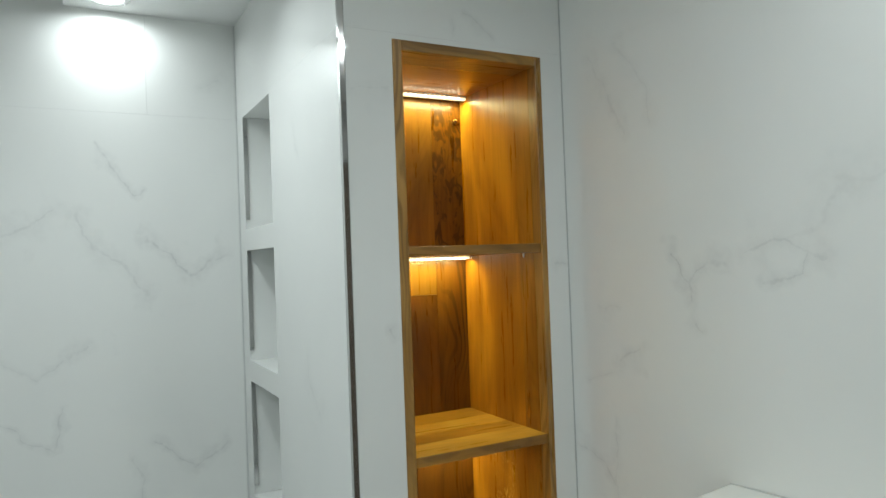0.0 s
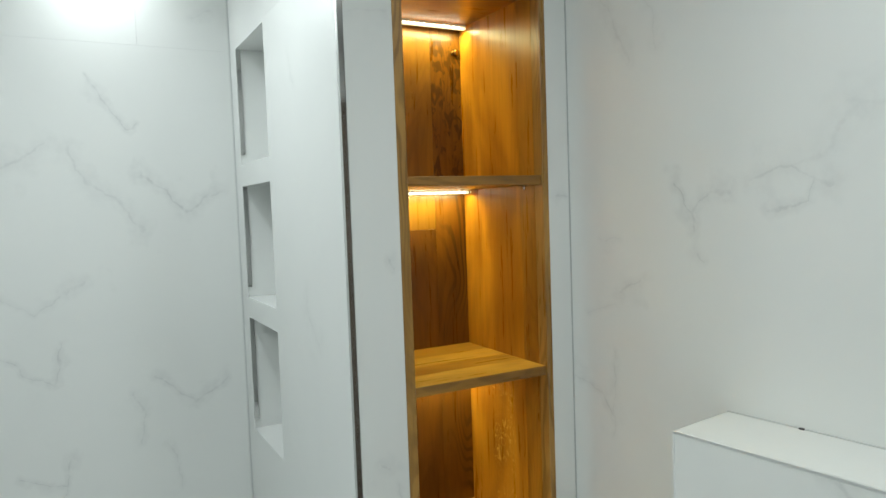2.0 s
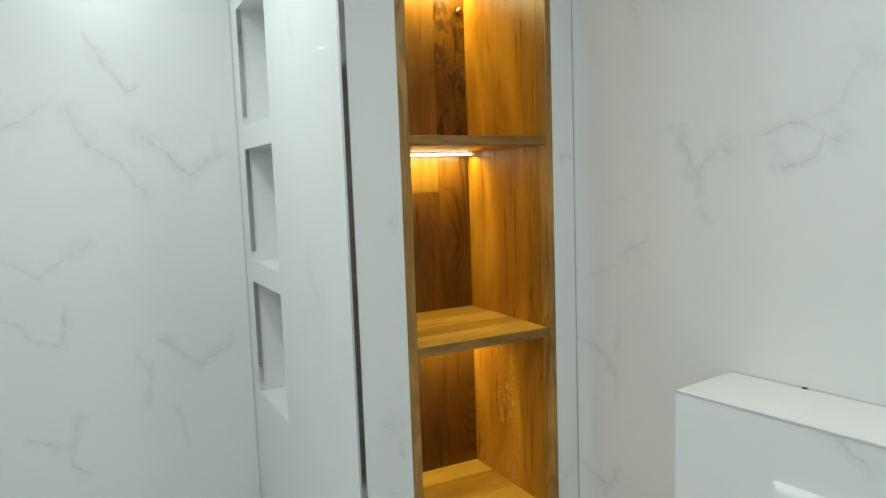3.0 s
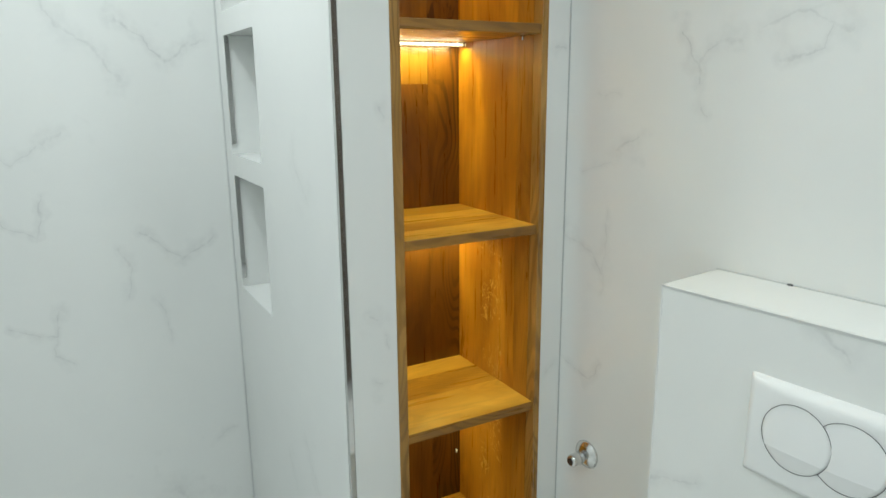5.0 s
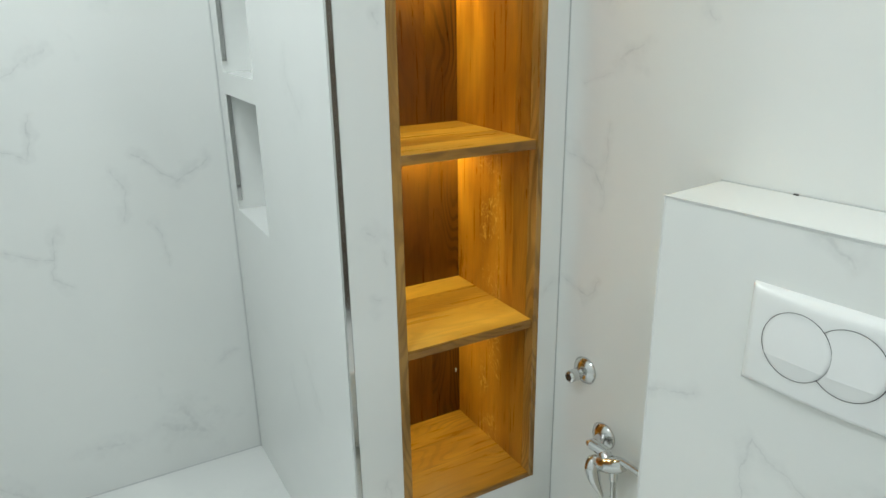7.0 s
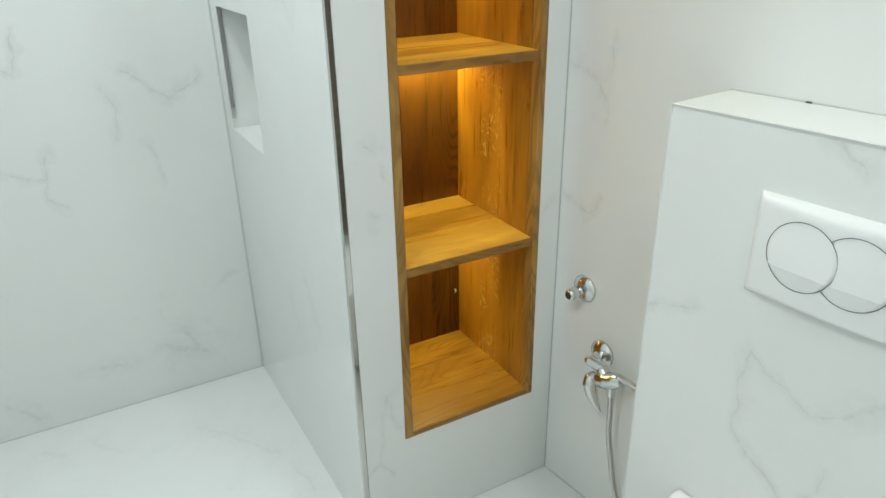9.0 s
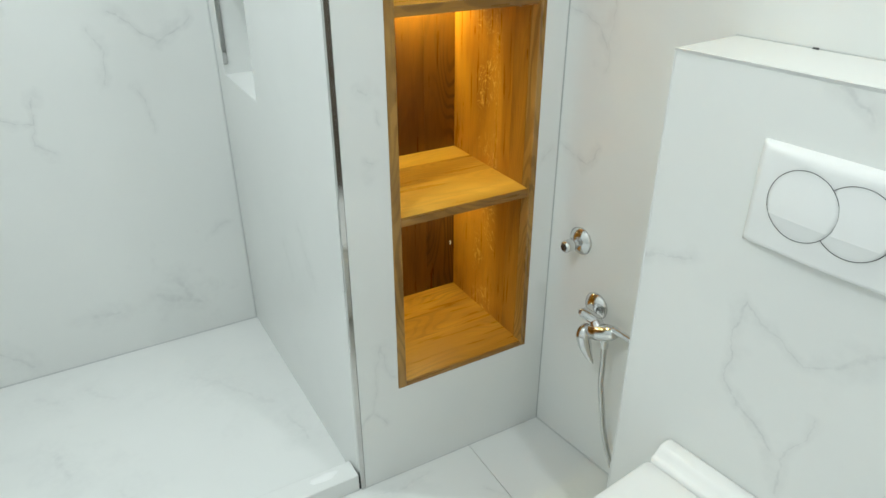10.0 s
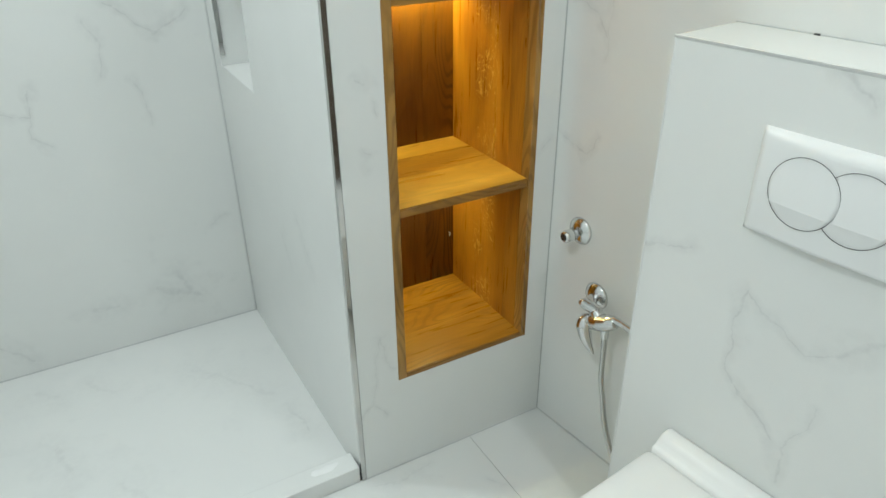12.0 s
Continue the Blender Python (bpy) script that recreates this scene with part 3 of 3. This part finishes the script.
toilet = thing("toilet", (0.10, TY, 0.04), "white ceramic wall-hung toilet with closed lid", "toilet")
lid = d_outline(0.313, -0.160, 0.178, corner=0.014)
part("lid", loft([(shrunk(lid, 0.003), 0.360), (lid, 0.363), (lid, 0.376), (shrunk(lid, 0.002), 0.3815), (shrunk(lid, 0.006), 0.384), (shrunk(lid, 0.03), 0.3855), (shrunk(lid, 0.10), 0.387)]), seat_plastic, toilet, "closed glossy white lid", smooth=True)
part("seat", loft([(shrunk(lid, 0.006), 0.338), (shrunk(lid, 0.002), 0.341), (shrunk(lid, 0.002), 0.356), (shrunk(lid, 0.006), 0.359)]), seat_plastic, toilet, smooth=True)


def extruded(profile, y0, y1, round_end=0.006):
    """A bar along y from (x, z) pairs, drawn in a little at its ends."""
    bm = bmesh.new()
    cx, cz = sum(p[0] for p in profile) / len(profile), sum(p[1] for p in profile) / len(profile)
    rings = []
    for y, k in ((y0, 0.84), (y0 + round_end * 0.3, 0.93), (y0 + round_end, 1.0), (y1 - round_end, 1.0), (y1 - round_end * 0.3, 0.93), (y1, 0.84)):
        rings.append([bm.verts.new((cx + (x - cx) * k, y, cz + (z - cz) * k)) for x, z in profile])
    for a, b in zip(rings, rings[1:]):
        for k in range(len(a)):
            m = (k + 1) % len(a)
            bm.faces.new((a[k], a[m], b[m], b[k]))
    bm.faces.new(rings[0])
    bm.faces.new(rings[-1])
    return bm


bar = [(0.3715, 0.345), (0.3715, 0.401), (0.369, 0.405), (0.364, 0.407), (0.346, 0.406), (0.340, 0.403), (0.334, 0.397), (0.328, 0.390), (0.322, 0.3865), (0.3155, 0.385), (0.3155, 0.345)]
part("hinge_bar", extruded(bar, TY - 0.172, TY + 0.176), seat_plastic, toilet, "raised white hinge cover", smooth=True)
rim_o = d_outline(0.3718, -0.150, 0.176)
part("bowl", loft([([(0.14 + (x - 0.14) * 0.55 + 0.10, y * 0.45) for x, y in rim_o], 0.05), ([(0.14 + (x - 0.14) * 0.70 + 0.07, y * 0.62) for x, y in rim_o], 0.10),
                   ([(0.14 + (x - 0.14) * 0.88 + 0.03, y * 0.85) for x, y in rim_o], 0.20), ([(x - 0.0005, y * 0.97) for x, y in rim_o], 0.29), ([(x - 0.0005, y * 0.985) for x, y in rim_o], 0.337)]), white_ceramic, toilet, smooth=True)

# ---- stop valve ----
OUT = Matrix.Rotation(radians(-90), 4, "Y")      # turned bodies point from the side wall into the room
ROSE = [(0.0, 0.0), (0.033, 0.0), (0.034, 0.002), (0.031, 0.006), (0.022, 0.011), (0.013, 0.014), (0.0, 0.014)]
VY, VZ = -0.097, 0.604
valve = thing("stop_valve", (SIDE, VY, VZ), "chrome stop valve with rosette on the tiled wall", "valve")
vm = Matrix.Translation((SIDE, VY, VZ)) @ OUT
part("rosette", turned(ROSE, vm), chrome, valve, smooth=True)
part("stem", turned([(0.0, 0.012), (0.010, 0.012), (0.010, 0.030), (0.008, 0.034), (0.0, 0.034)], vm, 20), chrome, valve, smooth=True)
part("handle", turned([(0.0, 0.020), (0.0115, 0.020), (0.0145, 0.023), (0.0145, 0.046), (0.0140, 0.052), (0.011, 0.056), (0.0, 0.057)], vm, 24), chrome, valve, smooth=True)
part("end_cap", turned([(0.0, 0.0568), (0.0085, 0.0568), (0.0080, 0.0585), (0.0, 0.059)], vm, 20), ring_dark, valve, "dark cap on the handle")

# ---- bidet mixer with hose ----
mixer = thing("bidet_mixer", (SIDE, -0.165, 0.46), "chrome wall bidet mixer with lever and metal hose", "tap")
mm = Matrix.Translation((SIDE, -0.165, 0.460)) @ OUT
part("rosette", turned(ROSE, mm), chrome, mixer, smooth=True)
part("inlet", tube([(SIDE - 0.008, -0.166, 0.461), (0.512, -0.172, 0.463), (0.488, -0.190, 0.465)], [0.0120, 0.0130, 0.0120], 18), chrome, mixer, smooth=True)
part("cartridge", tube([(0.482, -0.170, 0.4685), (0.482, -0.173, 0.468), (0.485, -0.192, 0.465), (0.488, -0.214, 0.461)], [0.008, 0.0125, 0.0135, 0.0130], 20), chrome, mixer, smooth=True)
part("body", tube([(0.482, -0.190, 0.428), (0.482, -0.200, 0.431), (0.482, -0.228, 0.442), (0.482, -0.255, 0.456), (0.482, -0.270, 0.464)], [0.011, 0.0175, 0.0210, 0.0185, 0.012], 24), chrome, mixer, smooth=True)
part("neck", tube([(0.486, -0.208, 0.462), (0.483, -0.226, 0.446)], [0.0135, 0.017], 18), chrome, mixer, smooth=True)
part("lever", tube([(0.480, -0.202, 0.437), (0.473, -0.193, 0.434), (0.468, -0.194, 0.420), (0.466, -0.203, 0.398), (0.467, -0.216, 0.377), (0.469, -0.228, 0.360)], [0.010, 0.0160, 0.0180, 0.0150, 0.0090, 0.002], 18), chrome, mixer, smooth=True)
part("spray_holder", tube([(0.482, -0.262, 0.468), (0.481, -0.290, 0.470), (0.478, -0.340, 0.468)], [0.0100, 0.0075, 0.008], 16), chrome, mixer, smooth=True)
part("hose_nut", tube([(0.482, -0.242, 0.438), (0.482, -0.244, 0.410)], [0.0105, 0.0095], 12), chrome, mixer)
part("hose", tube([(0.482, -0.244, 0.415), (0.484, -0.245, 0.36), (0.484, -0.248, 0.30), (0.484, -0.260, 0.24), (0.484, -0.272, 0.185), (0.484, -0.292, 0.13), (0.482, -0.325, 0.078), (0.47, -0.36, 0.05), (0.45, -0.375, 0.07)], 0.0068, 12), brushed, mixer, "flexible metal hose", smooth=True)

# ---- oak shelf unit in its recess ----
shelf_unit = thing("shelf_unit", (0.295, 0.18, 0.275), "tall oiled oak shelf unit built into the tiled wall", "shelf unit")
X0, X1, Z0, Z1 = CABINET
T, DEEP = 0.021, 0.342
TR = 0.016          # the right-hand side panel is thinner
INNER = (X0 + T, X1 - TR)


def staves(parent, axis, spans, fixed, material):
    """Staves side by side; spans: ranges across the grain; fixed: the other two ranges by axis name."""
    for s in spans:
        r = dict(fixed)
        r[axis] = (s[0] + 0.0002, s[1] - 0.0002)
        part("stave", block(*r["x"], *r["y"], *r["z"]), material, parent)


left_panel = part("side_panel", block(X0, X0 + T, -0.002, 0.042, Z0, Z1, 0.0012, 1), oak_frame, shelf_unit)
staves(left_panel, "y", [(0.042, 0.125), (0.125, 0.24), (0.24, DEEP)], {"x": (X0 + 0.0005, X0 + T), "z": (Z0, Z1)}, oak_z)
right_panel = part("side_panel", block(X1 - TR, X1, -0.002, 0.030, Z0, Z1, 0.0012, 1), oak_frame, shelf_unit)
staves(right_panel, "y", [(0.030, 0.086)], {"x": (X1 - TR, X1 - 0.0005), "z": (Z0, Z1)}, oak_grain)
staves(right_panel, "y", [(0.086, DEEP)], {"x": (X1 - TR, X1 - 0.0005), "z": (Z0, Z1)}, oak_fleck)
top_panel = part("top_panel", block(*INNER, -0.0015, 0.09, Z1 - T, Z1, 0.001, 1), oak_rail, shelf_unit)
staves(top_panel, "y", [(0.09, 0.19), (0.19, 0.275), (0.275, DEEP)], {"x": INNER, "z": (Z1 - T, Z1)}, oak_x)
bottom_panel = part("bottom_panel", block(*INNER, 0.004, 0.140, Z0, Z0 + 0.014), oak_floor, shelf_unit)
part("front_edge", block(*INNER, -0.0015, 0.0038, Z0, Z0 + 0.0138, 0.001, 1), oak_edge, bottom_panel, "front edge, shaded darker in its colour")
staves(bottom_panel, "y", [(0.140, 0.235), (0.235, DEEP)], {"x": INNER, "z": (Z0, Z0 + 0.014)}, oak_floor)

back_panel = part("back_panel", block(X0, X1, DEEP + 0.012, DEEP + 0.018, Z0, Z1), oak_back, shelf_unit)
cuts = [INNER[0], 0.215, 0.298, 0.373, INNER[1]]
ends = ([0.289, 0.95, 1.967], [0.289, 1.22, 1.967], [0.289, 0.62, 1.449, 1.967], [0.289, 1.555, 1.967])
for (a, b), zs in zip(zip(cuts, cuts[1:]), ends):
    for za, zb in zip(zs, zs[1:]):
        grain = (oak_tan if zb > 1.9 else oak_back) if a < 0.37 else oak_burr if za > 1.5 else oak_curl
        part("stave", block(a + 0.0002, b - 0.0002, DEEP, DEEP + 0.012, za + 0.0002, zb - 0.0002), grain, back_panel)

SHELVES = (1.569, 1.142, 0.716)
# for each shelf where its boards meet, from the front one back, and the boards' woods
BOARDS = (((0.100, 0.190, 0.270), (oak_shelf, oak_pale, oak_shelf, oak_pale)),
          ((0.094, 0.162, 0.250), (oak_pale, oak_shelf, oak_pale, oak_shelf)),
          ((0.155, 0.262), (oak_pale, oak_shelf, oak_pale)))
for top, (seams, woods) in zip(SHELVES, BOARDS):
    low = top - 0.0205
    shelf = part("shelf", block(INNER[0] + 0.0005, INNER[1] - 0.0005, 0.0075, seams[0], low, top), woods[0], shelf_unit)
    part("front_edge", block(INNER[0] + 0.0005, INNER[1] - 0.0005, 0.003, 0.0073, low, top - 0.0002, 0.0014, 2), oak_edge, shelf, "front edge, shaded darker in its colour")
    for a, b, board in zip(seams, (*seams[1:], DEEP), woods[1:]):
        staves(shelf, "y", [(a, b)], {"x": (INNER[0] + 0.0005, INNER[1] - 0.0005), "z": (low, top)}, board)
    for px, py in ((INNER[1] - 0.010, 0.055), (INNER[1] - 0.010, 0.300), (INNER[0] + 0.010, 0.055)):
        part("shelf_pin", turned([(0, 0), (0.003, 0), (0.003, 0.007), (0.0055, 0.009), (0.0055, 0.0105), (0, 0.0105)], pose(px, py, low - 0.0105), 10), brushed, shelf, "small metal shelf pin")

LED_CHIP = []
for lz in LED_HEIGHTS:
    strip = part("led_profile", block(INNER[0] + 0.002, INNER[1] - 0.004, 0.300, 0.313, lz - 0.0045, lz + 0.001), white_plastic, shelf_unit, "thin LED strip profile")
    part("led_diffuser", block(INNER[0] + 0.003, INNER[1] - 0.005, 0.2990, 0.3115, lz - 0.0105, lz - 0.0045, 0.001, 1), led_strip, strip, "glowing warm diffuser")
    for k in range(22):
        if not LED_CHIP:
            LED_CHIP.append(part("led_chip", block(-0.0026, 0.0026, -0.0006, 0.0006, -0.0022, 0.0022), led_bright, strip))
            chip = LED_CHIP[0]
            chip.matrix_parent_inverse = Matrix.Identity(4)
        else:
            chip = new("led_chip", LED_CHIP[0].data)
            chip.parent = strip
        chip.location = Vector((INNER[0] + 0.012 + 0.0138 * k, 0.2988, lz - 0.0075))

part("cable_grommet", turned([(0, 0), (0.010, 0), (0.010, 0.005), (0.006, 0.010), (0, 0.011)], Matrix.Translation((0.446, DEEP - 0.0002, 1.905)) @ Matrix.Rotation(radians(90), 4, "X"), 14), brass, shelf_unit, "small metal cable fitting", smooth=True)
part("cable_end", tube([(0.449, DEEP, 0.430), (0.447, DEEP - 0.008, 0.431), (0.442, DEEP - 0.014, 0.428)], 0.0022, 8), sealant_pale, shelf_unit, "short white cable end", smooth=True)

# ---- tiles ----
tiles(wall_back, "y", BACK, BACK + 0.0025, (LEFT, 0.0), (-0.035, 2.0), (-0.86,), (), tile_back)
tiles(wall_back, "y", BACK, BACK + 0.0025, (LEFT, 0.0), (2.0, 2.45), (-0.26,), (), tile_back)
tiles(wall_return, "x", 0.0, 0.003, (0.0115, BACK - 0.001), (-0.03, CEILING), (), JOINTS, tile_return, NICHES)
tiles(wall_front, "y", 0.0, 0.0025, (0.0115, SIDE - 0.001), (0.001, CEILING), (), JOINTS, tile_front, [CABINET])
tiles(wall_side, "x", SIDE, SIDE + 0.0025, (REAR - 0.2, -0.001), (0.001, CEILING), (-0.93,), JOINTS, tile_side, gap=0.0001)
tiles(wall_left, "x", LEFT - 0.0025, LEFT, (REAR, BACK), (-0.035, 2.45), (-0.93, 0.28), JOINTS, tile_plain)
tiles(floor, "z", -0.0025, 0.0, (LEFT, SIDE + 0.30), (REAR, 0.002), (-0.89, -0.29, 0.312), (-1.65, -0.45), tile_floor, gap=0.0018)

for ob in (*SKEWED, boxing, flush_plate, toilet, valve, mixer):
    ob.matrix_basis = SKEW @ ob.matrix_basis
